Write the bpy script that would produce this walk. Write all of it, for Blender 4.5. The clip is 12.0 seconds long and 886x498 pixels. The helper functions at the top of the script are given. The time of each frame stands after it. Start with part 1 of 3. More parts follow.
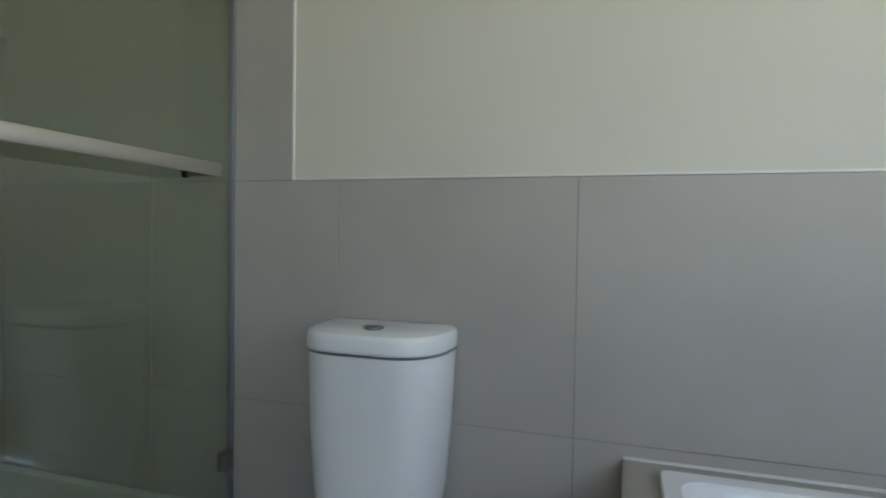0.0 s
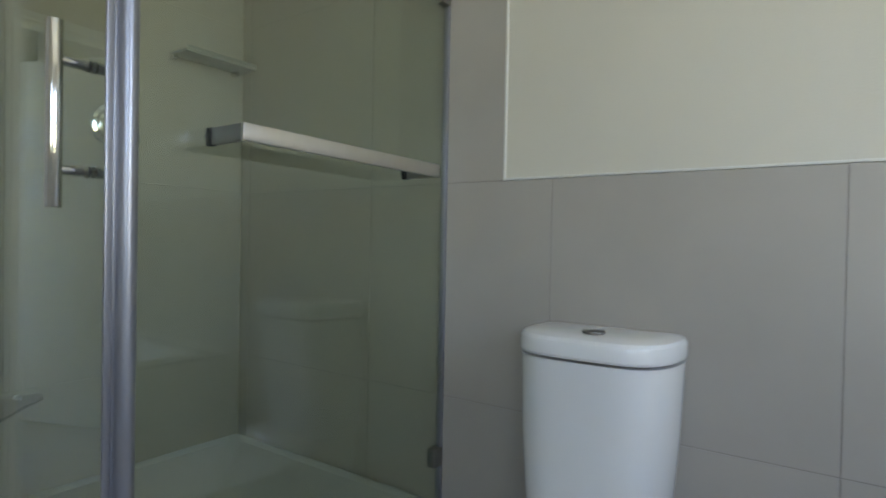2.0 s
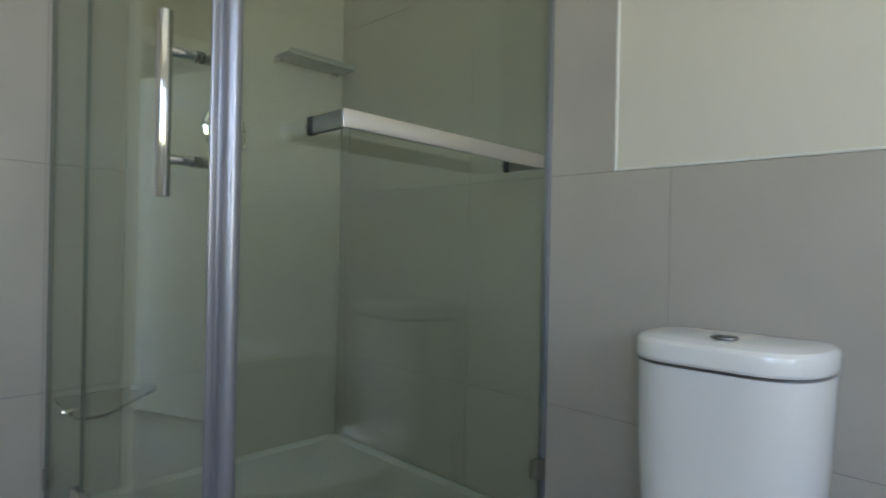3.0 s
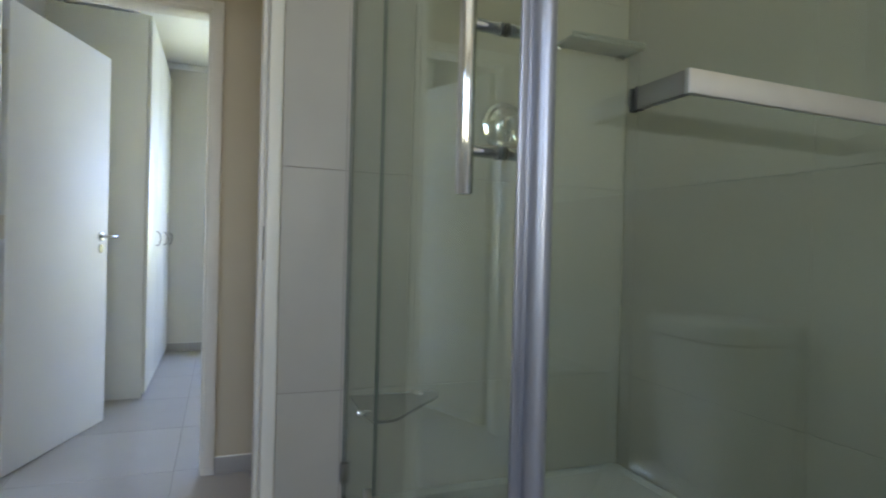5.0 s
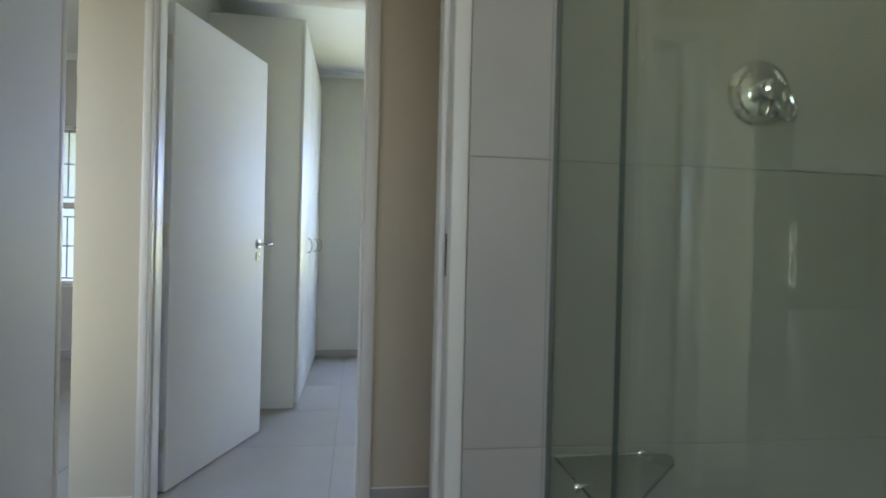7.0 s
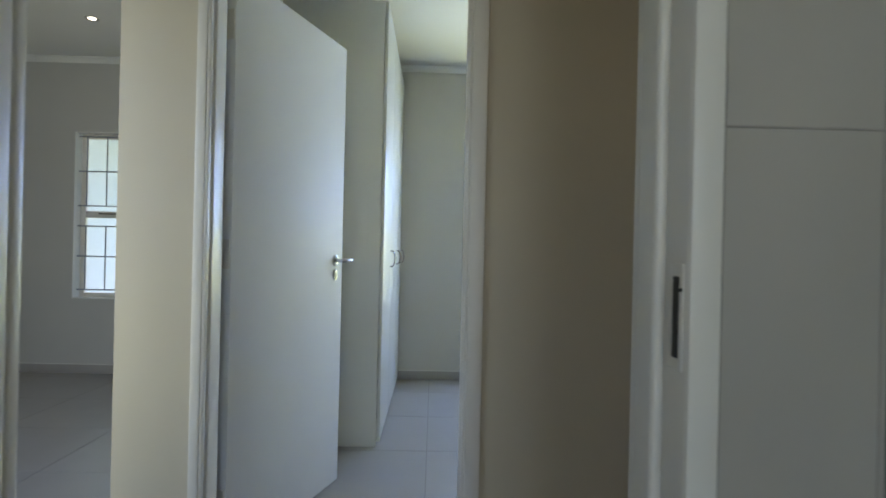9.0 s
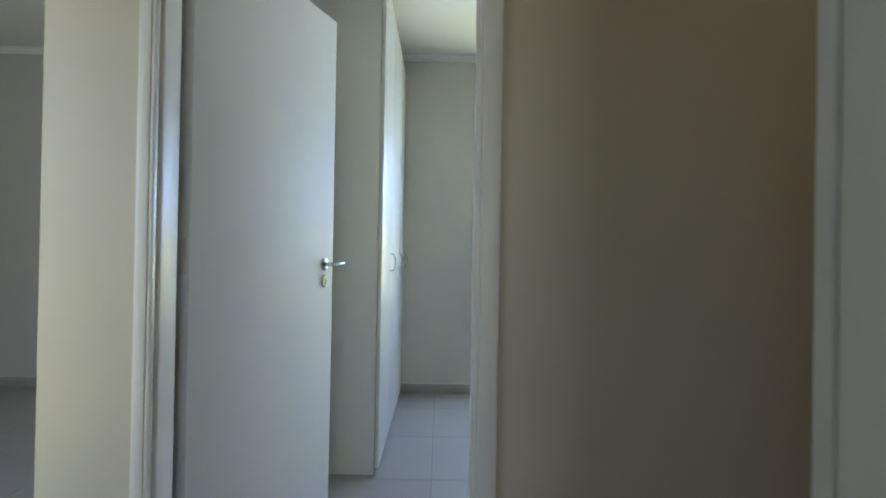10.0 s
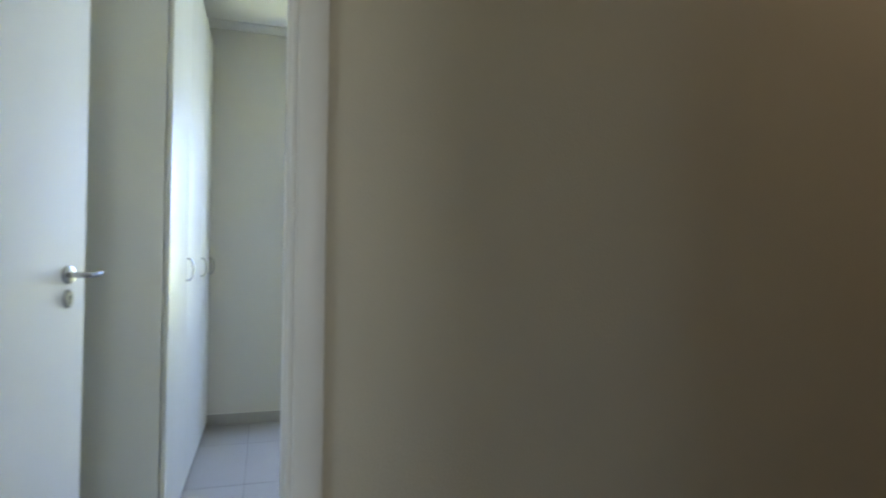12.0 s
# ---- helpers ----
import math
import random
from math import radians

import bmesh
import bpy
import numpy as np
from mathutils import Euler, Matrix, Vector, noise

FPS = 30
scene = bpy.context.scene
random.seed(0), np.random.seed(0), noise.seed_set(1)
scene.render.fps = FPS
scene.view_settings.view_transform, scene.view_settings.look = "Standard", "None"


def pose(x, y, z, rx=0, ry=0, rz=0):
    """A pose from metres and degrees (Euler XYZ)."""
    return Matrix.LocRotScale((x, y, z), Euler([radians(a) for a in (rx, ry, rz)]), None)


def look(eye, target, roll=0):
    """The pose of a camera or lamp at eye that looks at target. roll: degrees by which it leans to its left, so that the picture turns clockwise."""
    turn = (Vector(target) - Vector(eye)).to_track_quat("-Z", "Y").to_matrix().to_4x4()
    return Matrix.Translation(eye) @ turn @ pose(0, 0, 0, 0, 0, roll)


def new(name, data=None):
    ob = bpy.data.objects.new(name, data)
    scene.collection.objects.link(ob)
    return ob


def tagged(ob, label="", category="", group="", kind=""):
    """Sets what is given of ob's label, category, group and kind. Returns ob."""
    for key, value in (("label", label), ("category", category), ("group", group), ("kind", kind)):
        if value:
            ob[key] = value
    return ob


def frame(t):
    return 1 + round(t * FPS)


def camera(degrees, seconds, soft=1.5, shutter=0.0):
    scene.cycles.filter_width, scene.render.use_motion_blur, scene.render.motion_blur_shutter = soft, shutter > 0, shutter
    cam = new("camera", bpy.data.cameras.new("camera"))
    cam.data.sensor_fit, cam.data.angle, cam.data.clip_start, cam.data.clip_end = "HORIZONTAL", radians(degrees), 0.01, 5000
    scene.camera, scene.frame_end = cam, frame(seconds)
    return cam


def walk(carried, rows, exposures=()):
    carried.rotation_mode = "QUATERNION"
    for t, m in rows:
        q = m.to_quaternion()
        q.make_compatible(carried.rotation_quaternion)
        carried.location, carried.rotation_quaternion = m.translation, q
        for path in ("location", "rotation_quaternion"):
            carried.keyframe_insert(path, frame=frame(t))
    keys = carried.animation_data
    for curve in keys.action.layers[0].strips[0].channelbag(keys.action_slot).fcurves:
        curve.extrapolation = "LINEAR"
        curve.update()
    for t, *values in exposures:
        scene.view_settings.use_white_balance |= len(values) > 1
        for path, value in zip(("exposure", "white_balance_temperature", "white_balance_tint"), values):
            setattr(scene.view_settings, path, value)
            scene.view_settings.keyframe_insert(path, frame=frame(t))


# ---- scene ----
cam = camera(75.1, 12.0, soft=1.8, shutter=0.5)

PATH = [
    (0, (0.724, 0.197, 1.098), (0.112, 2.099, 1.046), 0.9),
    (0.5, (0.703, 0.2, 1.092), (-0.031, 2.06, 1.057), 0.9),
    (1, (0.673, 0.202, 1.097), (-0.204, 1.998, 1.058), 0.9),
    (1.5, (0.649, 0.201, 1.088), (-0.39, 1.908, 1.059), 0.9),
    (2, (0.621, 0.205, 1.071), (-0.535, 1.837, 1.044), 1.1),
    (2.5, (0.589, 0.227, 1.048), (-0.677, 1.776, 1.032), 1.1),
    (4.5, (0.394, 0.282, 1.039), (-1.39, 1.185, 1.027), 1.6),
    (5, (0.323, 0.28, 1.044), (-1.542, 1.003, 1.029), 1.5),
    (5.5, (0.263, 0.266, 1.049), (-1.657, 0.828, 1.035), 1.6),
    (6, (0.145, 0.252, 1.063), (-1.803, 0.704, 1.049), 1.5),
    (6.5, (0.03, 0.22, 1.069), (-1.935, 0.589, 1.055), 1.5),
    (7, (-0.087, 0.207, 1.054), (-2.065, 0.499, 1.044), 1.4),
    (9, (-0.646, 0.123, 1.104), (-2.645, 0.156, 1.104), 1.3),
    (9.5, (-0.83, 0.128, 1.1), (-2.83, 0.146, 1.104), 1.1),
    (10, (-1.005, 0.132, 1.093), (-3.005, 0.143, 1.107), 1.0),
    (10.5, (-1.149, 0.119, 1.097), (-3.149, 0.155, 1.11), 1.0),
    (11, (-1.257, 0.119, 1.098), (-3.249, 0.296, 1.121), 1.0),
    (11.5, (-1.335, 0.152, 1.097), (-3.298, 0.536, 1.127), 0.9),
    (12, (-1.487, 0.186, 1.096), (-3.398, 0.777, 1.131), 0.7),
]
# stops, kelvin and tint of the picture along the way
EXPOSURES = [
    (0.0, 1.76, 6500, 10), (1.5, 1.98, 6540, 11), (2.5, 2.14, 6560, 12), (4.5, 2.34, 6560, 12), (5.0, 2.24, 6580, 13), (5.5, 2.12, 6590, 13),
    (6.0, 2.03, 6590, 12), (7.0, 1.94, 6580, 12), (9.0, 1.70, 6540, 10), (10.3, 1.75, 6480, 9), (11.0, 1.74, 6480, 9), (12.0, 2.05, 6480, 10),
]
walk(cam, [(t, look(eye, target, roll)) for t, eye, target, roll in PATH], exposures=EXPOSURES)

# ---- world, sun, lamps ----
world = bpy.data.worlds.new("sky")
world.use_nodes = True
scene.world = world
wn = world.node_tree.nodes
sky = wn.new("ShaderNodeTexSky")
sky.sky_type, sky.sun_disc = "NISHITA", False
sky.sun_elevation, sky.sun_rotation = radians(51.9), radians(-3.6)
sky.dust_density, sky.ozone_density = 0.3, 2.5
wn["Background"].inputs["Strength"].default_value = 0.15
world.node_tree.links.new(sky.outputs[0], wn["Background"].inputs["Color"])
sun = new("sun", bpy.data.lights.new("sun", "SUN"))
sun.data.energy, sun.data.angle, sun.data.color = 5.0, radians(0.5), (1.0, 0.95, 0.88)
sun.matrix_world = look((-0.6, 9.4, 12), (0, 0, 0))


def window_lamp(name, at, towards, w, h, watts, color, spread):
    lamp = new(name, bpy.data.lights.new(name, "AREA"))
    lamp.data.shape, lamp.data.size, lamp.data.size_y = "RECTANGLE", w, h
    lamp.data.energy, lamp.data.color, lamp.data.spread = watts, color, radians(spread)
    lamp.matrix_world = look(at, towards)
    return lamp


SKY_BLUE, LAWN_GREEN = (0.74, 0.87, 1.0), (1.0, 1.0, 0.90)


def daylight(name, x, y, z, nx, ny, w, h, watts, lawn=0.42, sky=SKY_BLUE, ground=LAWN_GREEN, fall=0.30):
    """Sky light falling in through the upper half of an opening, light off the sunny lawn rising through the lower half; (nx, ny) points indoors."""
    up, low = z + h / 4, z - h / 4
    window_lamp(name + "_sky", (x, y, up), (x + nx, y + ny, up - fall), w, h / 2, watts * (1 - lawn), sky, 160)
    window_lamp(name + "_lawn", (x, y, low), (x + nx, y + ny, low + 0.75), w, h / 2, watts * lawn, ground, 130)


daylight("bathroom_window", 2.62, 0.32, 1.62, -1, 0, 0.92, 1.05, 5.7, 0.42, (0.56, 0.72, 1.0), (1.0, 0.91, 0.62))
# Unseen second opening, added to balance the light between the walls.
daylight("bathroom_side_window", 1.50, -1.27, 1.63, 0, 1, 1.05, 0.95, 3.9, 0.40, (0.56, 0.72, 1.0), (1.0, 0.90, 0.62))
daylight("bedroom_window", -5.72, 1.27, 1.33, 1, 0, 1.45, 1.40, 19.0, 0.36, (0.36, 0.53, 1.0), (0.92, 1.0, 0.54), 0.55)
# Unseen opening added east of the living room to light the hall wall.
daylight("patio_door", -1.17, -1.83, 1.05, -1, 0, 0.88, 1.95, 9.4, 0.40, (0.46, 0.62, 1.0), (1.0, 0.97, 0.60), 0.60)
daylight("far_window", -9.84, -7.4, 1.05, 1, 0, 0.86, 1.26, 6.5, 0.3)

DOWNLIGHTS = ((-4.633, -2.25, 0.14), (-3.13, -2.44, 0.14), (-2.15, -2.3, 0.14), (-1.9, 1.95, 0.80))
for dx, dy, watts in DOWNLIGHTS:
    lamp = new("downlight_beam", bpy.data.lights.new("downlight_beam", "AREA"))
    lamp.data.shape, lamp.data.size, lamp.data.energy, lamp.data.color = "DISK", 0.06, watts, (1.0, 0.84, 0.67)
    lamp.matrix_world = look((dx, dy, 2.59), (dx, dy + 1e-4, 0))

# ---- materials ----


def material(name, color, rough=0.5, metal=0.0, vary=0.06, scale=6.0, bump=0.0, bump_scale=120.0, tint=None, random_value=0.0, coat=0.0, spec=0.5):
    m = bpy.data.materials.new(name)
    m.use_nodes = True
    n, l = m.node_tree.nodes, m.node_tree.links
    b = n["Principled BSDF"]
    b.inputs["Roughness"].default_value, b.inputs["Metallic"].default_value = rough, metal
    b.inputs["Coat Weight"].default_value, b.inputs["Specular IOR Level"].default_value = coat, spec
    geo = n.new("ShaderNodeNewGeometry")
    big = n.new("ShaderNodeTexNoise")
    big.inputs["Scale"].default_value, big.inputs["Detail"].default_value = scale, 5
    l.new(geo.outputs["Position"], big.inputs["Vector"])
    mix = n.new("ShaderNodeMix")
    mix.data_type = "RGBA"
    other = tint or tuple(c * (1 - vary) for c in color)
    mix.inputs["A"].default_value, mix.inputs["B"].default_value = (*color, 1), (*other, 1)
    ramp = n.new("ShaderNodeMapRange")
    ramp.inputs["From Min"].default_value, ramp.inputs["From Max"].default_value = 0.2, 0.8
    l.new(big.outputs["Fac"], ramp.inputs["Value"])
    l.new(ramp.outputs["Result"], mix.inputs["Factor"])
    out = mix.outputs["Result"]
    if random_value:
        info, hsv, mr = n.new("ShaderNodeObjectInfo"), n.new("ShaderNodeHueSaturation"), n.new("ShaderNodeMapRange")
        mr.inputs["To Min"].default_value, mr.inputs["To Max"].default_value = 1 - random_value, 1 + random_value
        l.new(info.outputs["Random"], mr.inputs["Value"])
        l.new(mr.outputs["Result"], hsv.inputs["Value"])
        l.new(out, hsv.inputs["Color"])
        out = hsv.outputs["Color"]
    l.new(out, b.inputs["Base Color"])
    fine = n.new("ShaderNodeTexNoise")
    fine.inputs["Scale"].default_value, fine.inputs["Detail"].default_value = bump_scale, 3
    l.new(geo.outputs["Position"], fine.inputs["Vector"])
    rr = n.new("ShaderNodeMapRange")
    rr.inputs["To Min"].default_value, rr.inputs["To Max"].default_value = max(rough - 0.012, 0.02), rough + 0.012
    l.new(big.outputs["Fac"], rr.inputs["Value"])
    l.new(rr.outputs["Result"], b.inputs["Roughness"])
    if bump:
        bp = n.new("ShaderNodeBump")
        bp.inputs["Strength"].default_value, bp.inputs["Distance"].default_value = bump, 0.002
        l.new(fine.outputs["Fac"], bp.inputs["Height"])
        l.new(bp.outputs["Normal"], b.inputs["Normal"])
    return m


def glass_material(name, color):
    m = bpy.data.materials.new(name)
    m.use_nodes = True
    b = m.node_tree.nodes["Principled BSDF"]
    b.inputs["Base Color"].default_value = (*color, 1)
    b.inputs["Roughness"].default_value, b.inputs["IOR"].default_value = 0.0, 1.5
    b.inputs["Transmission Weight"].default_value = 1.0
    return m


def pane_material(name, color):
    """Thin tinted pane: tinted see-through surface with a clear gloss that grows towards grazing view."""
    m = bpy.data.materials.new(name)
    m.use_nodes = True
    n, l = m.node_tree.nodes, m.node_tree.links
    n.remove(n["Principled BSDF"])
    clear, gloss, mix = n.new("ShaderNodeBsdfTransparent"), n.new("ShaderNodeBsdfGlossy"), n.new("ShaderNodeMixShader")
    clear.inputs["Color"].default_value = (*color, 1)
    gloss.inputs["Color"].default_value = (0.97, 1.0, 0.98, 1)
    gloss.inputs["Roughness"].default_value = 0.0
    facing, power, fac = n.new("ShaderNodeLayerWeight"), n.new("ShaderNodeMath"), n.new("ShaderNodeMapRange")
    facing.inputs["Blend"].default_value = 0.5
    power.operation = "POWER"
    power.inputs[1].default_value = 5.0
    fac.inputs["To Min"].default_value = 0.053
    l.new(facing.outputs["Facing"], power.inputs[0])
    l.new(power.outputs["Value"], fac.inputs["Value"])
    l.new(fac.outputs["Result"], mix.inputs["Fac"])
    l.new(clear.outputs["BSDF"], mix.inputs[1])
    l.new(gloss.outputs["BSDF"], mix.inputs[2])
    l.new(mix.outputs["Shader"], n["Material Output"].inputs["Surface"])
    return m


def glow_material(name, color, strength):
    m = bpy.data.materials.new(name)
    m.use_nodes = True
    b = m.node_tree.nodes["Principled BSDF"]
    b.inputs["Emission Color"].default_value = (*color, 1)
    b.inputs["Emission Strength"].default_value = strength
    return m


PAINT = material("cream wall paint", (0.62, 0.585, 0.495), 0.6, vary=0.05, scale=3, bump=0.25, bump_scale=260)
PAINT_HALL = material("greige wall paint", (0.555, 0.490, 0.370), 0.6, vary=0.05, scale=3, bump=0.25, bump_scale=260)
PAINT_BED = material("pale bedroom paint", (0.57, 0.555, 0.51), 0.6, vary=0.05, scale=3, bump=0.25, bump_scale=260)
PAINT_GREY = material("grey wall paint", (0.50, 0.49, 0.46), 0.6, vary=0.05, scale=3, bump=0.25, bump_scale=260)
CEILING = material("ceiling paint", (0.78, 0.78, 0.76), 0.7, vary=0.03, scale=2, bump=0.15, bump_scale=200)
WALL_TILE = material("grey wall tile", (0.414, 0.384, 0.338), 0.46, spec=0.4, vary=0.10, scale=5, bump=0.06, bump_scale=90, random_value=0.02)
FLOOR_TILE = material("grey floor tile", (0.375, 0.356, 0.338), 0.30, vary=0.08, scale=5, bump=0.05, bump_scale=80, random_value=0.03)
FLOOR_GROUT = material("beige floor grout", (0.30, 0.275, 0.245), 0.85, vary=0.2, scale=20, bump=0.3)
GROUT = material("grey grout", (0.30, 0.28, 0.255), 0.85, vary=0.2, scale=20, bump=0.3)
WHITE_TRIM = material("white tile trim", (0.74, 0.73, 0.68), 0.45, vary=0.08, scale=25)
CERAMIC = material("white ceramic", (0.78, 0.78, 0.77), 0.08, vary=0.02, scale=4, coat=0.5)
STONE = material("pale grey cast stone", (0.47, 0.47, 0.445), 0.35, vary=0.08, scale=9, bump=0.04)
ACRYLIC = material("white acrylic", (0.74, 0.74, 0.73), 0.16, vary=0.03, scale=5)
CHROME = material("polished chrome", (0.74, 0.74, 0.74), 0.09, 1.0, vary=0.04, scale=30)
SATIN = material("satin steel", (0.58, 0.56, 0.53), 0.30, 1.0, vary=0.06, scale=40)
SATIN_CHROME = material("satin chrome", (0.50, 0.50, 0.51), 0.22, 1.0, vary=0.06, scale=40)
SEALANT = material("grey silicone sealant", (0.16, 0.165, 0.155), 0.5, vary=0.1, scale=20)
ALUMINIUM = material("anodised aluminium", (0.34, 0.345, 0.39), 0.36, 0.75, vary=0.06, scale=20)
RUBBER = material("black rubber", (0.02, 0.02, 0.02), 0.6)
SHELF = material("pale frosted shelf", (0.27, 0.28, 0.26), 0.4, vary=0.06, scale=30)
BARS = material("grey painted steel", (0.26, 0.27, 0.30), 0.45, vary=0.06, scale=30)
# Chrome that mirrors dark surroundings: those reflections are put into the colour.
DARKENED_METAL = material("metal with dark reflections in its colour", (0.26, 0.25, 0.23), 0.35, 0.8, vary=0.1, scale=40)
# Shade of slot, screw hole and keyhole is put into solid dark pieces.
DARK = material("hole shade and dark metal", (0.03, 0.028, 0.025), 0.8)
DOOR_PAINT = material("white door paint", (0.79, 0.79, 0.79), 0.56, spec=0.11, vary=0.03, scale=5, bump=0.04, bump_scale=70)
FRAME_PAINT = material("off-white frame enamel", (0.72, 0.685, 0.62), 0.36, spec=0.30, vary=0.05, scale=9, bump=0.02, bump_scale=60)
MELAMINE = material("white melamine board", (0.72, 0.72, 0.67), 0.42, spec=0.4, vary=0.03, scale=6, bump=0.01)
GLASS = glass_material("green tinted glass", (0.75, 0.795, 0.74))
PANE = pane_material("green tinted pane", (0.893, 0.926, 0.876))
PANE_EDGE = material("polished green glass edge", (0.075, 0.10, 0.085), 0.18, vary=0.1, scale=20)
CLEAR = glass_material("clear window glass", (0.97, 0.98, 0.98))
LAWN = material("lawn", (0.09, 0.14, 0.035), 0.9, vary=0.5, scale=3, bump=0.8, bump_scale=40)
# Blue put into the base colour to offset the creamy outdoor light.
RENDER_WALL = material("pale exterior render tinted blue", (0.74, 0.80, 0.86), 0.8, vary=0.08, scale=2, bump=0.3)
ROOF = material("grey roof tile", (0.20, 0.19, 0.19), 0.8, vary=0.2, scale=4, bump=0.4)
BULB = glow_material("lit downlight lens", (1.0, 0.9, 0.75), 3.0)

# ---- building blocks ----


def box(bm, x0, x1, y0, y1, z0, z1, bevel=0.0, seg=2, m=None):
    made = bmesh.ops.create_cube(bm, size=1.0)["verts"]
    place = Matrix.Translation(((x0 + x1) / 2, (y0 + y1) / 2, (z0 + z1) / 2)) @ Matrix.Diagonal((abs(x1 - x0), abs(y1 - y0), abs(z1 - z0), 1))
    bmesh.ops.transform(bm, matrix=place, verts=made)
    if bevel:
        edges = list({e for v in made for e in v.link_edges})
        made = bmesh.ops.bevel(bm, geom=edges, offset=bevel, segments=seg, affect="EDGES", profile=0.5)["verts"]
    if m:
        bmesh.ops.transform(bm, matrix=m, verts=made)
    return bm


def cube(*a, **k):
    return box(bmesh.new(), *a, **k)


def rod(bm, a, b, r, r2=None, n=20, bevel=0.0):
    a, b = Vector(a), Vector(b)
    turn = (b - a).to_track_quat("Z", "Y").to_matrix().to_4x4()
    made = bmesh.ops.create_cone(bm, cap_ends=True, segments=n, radius1=r, radius2=r if r2 is None else r2, depth=(b - a).length,
                                 matrix=Matrix.Translation((a + b) / 2) @ turn)["verts"]
    if bevel:
        rims = list({e for v in made for e in v.link_edges if len(e.link_faces) == 2 and any(len(f.verts) > 4 for f in e.link_faces)})
        bmesh.ops.bevel(bm, geom=rims, offset=bevel, segments=2, affect="EDGES", profile=0.5)
    return bm


def loft(bm, loops, cap_first=True, cap_last=True):
    rings = [[bm.verts.new(p) for p in loop] for loop in loops]
    n = len(rings[0])
    for a, b in zip(rings, rings[1:]):
        for i in range(n):
            bm.faces.new((a[i], a[(i + 1) % n], b[(i + 1) % n], b[i]))
    if cap_first:
        bm.faces.new(list(reversed(rings[0])))
    if cap_last:
        bm.faces.new(rings[-1])
    bmesh.ops.recalc_face_normals(bm, faces=bm.faces[:])
    return bm


def rounded(cx, cy, w, d, r, z, n=6):
    pts = []
    for sx, sy, a0 in ((1, 1, 0), (-1, 1, 90), (-1, -1, 180), (1, -1, 270)):
        for i in range(n + 1):
            a = radians(a0 + 90 * i / n)
            pts.append((cx + sx * (w / 2 - r) + r * math.cos(a), cy + sy * (d / 2 - r) + r * math.sin(a), z))
    return pts


def tube(bm, pts, r, n=12):
    loops, normal = [], None
    pts = [Vector(p) for p in pts]
    for i, p in enumerate(pts):
        d = (pts[min(i + 1, len(pts) - 1)] - pts[max(i - 1, 0)]).normalized()
        if normal is None:
            normal = d.orthogonal().normalized()
        normal = (normal - d * normal.dot(d)).normalized()
        side = d.cross(normal)
        loops.append([p + r * (math.cos(2 * math.pi * k / n) * normal + math.sin(2 * math.pi * k / n) * side) for k in range(n)])
    return loft(bm, loops)


def mesh_of(name, bm, mat, smooth=26):
    bmesh.ops.recalc_face_normals(bm, faces=bm.faces[:])
    me = bpy.data.meshes.new(name)
    bm.to_mesh(me)
    bm.free()
    me.materials.append(mat)
    if smooth:
        me.polygons.foreach_set("use_smooth", [True] * len(me.polygons))
        me.set_sharp_from_angle(angle=radians(smooth))
    return me


def part(name, bm, mat, parent, label="", smooth=26):
    ob = new(name, mesh_of(name, bm, mat, smooth))
    ob.parent = parent
    return tagged(ob, label=label)


def thing(name, label, category, group="", kind="", at=(0, 0, 0)):
    ob = new(name)
    ob.empty_display_size = 0.1
    ob.location = at
    return tagged(ob, label, category, group, kind)


def structure(name, bm, mat, label, category):
    return tagged(new(name, mesh_of(name, bm, mat)), label, category, kind="structure")


# ---- structure ----


def holed(x0, x1, y0, y1, z0, z1, holes):
    """One solid wall across x with rectangular openings (y0, y1, z0, z1) through it."""
    ys = sorted({y0, y1, *(v for h in holes for v in h[:2])})
    zs = sorted({z0, z1, *(v for h in holes for v in h[2:])})

    def solid(i, k):
        if not (0 <= i < len(ys) - 1 and 0 <= k < len(zs) - 1):
            return False
        y, z = (ys[i] + ys[i + 1]) / 2, (zs[k] + zs[k + 1]) / 2
        return not any(a < y < b and c < z < d for a, b, c, d in holes)
    bm, made = bmesh.new(), {}

    def v(side, i, k):
        if (side, i, k) not in made:
            made[side, i, k] = bm.verts.new(((x0, x1)[side], ys[i], zs[k]))
        return made[side, i, k]
    for i in range(len(ys) - 1):
        for k in range(len(zs) - 1):
            if not solid(i, k):
                continue
            for side in (0, 1):
                bm.faces.new((v(side, i, k), v(side, i + 1, k), v(side, i + 1, k + 1), v(side, i, k + 1)))
            for di, dk, a, b in ((-1, 0, (0, 0), (0, 1)), (1, 0, (1, 0), (1, 1)), (0, -1, (0, 0), (1, 0)), (0, 1, (0, 1), (1, 1))):
                if not solid(i + di, k + dk):
                    bm.faces.new((v(0, i + a[0], k + a[1]), v(0, i + b[0], k + b[1]), v(1, i + b[0], k + b[1]), v(1, i + a[0], k + a[1])))
    return bm


H = 2.63                      # ceiling height
TILE_TOP = 1.233              # top of the half-height wall tiling
ROWS = (0.036, 0.637, TILE_TOP, 1.836, 2.439)

wall_north = structure("wall_north", cube(-1.39, 2.6, 1.536, 1.69, -0.05, H), GROUT, "bathroom wall half tiled in large grey tiles", "wall")
part("plaster", cube(-0.122, 2.45, 1.534, 1.537, TILE_TOP + 0.006, H), PAINT, wall_north, "cream painted plaster above the tiles")
trim = cube(-0.128, -0.122, 1.528, 1.537, TILE_TOP, H, bevel=0.001)
box(trim, -0.122, 2.45, 1.528, 1.537, TILE_TOP, TILE_TOP + 0.006, bevel=0.001)
part("trim", trim, WHITE_TRIM, wall_north, "thin white tile edge trim")

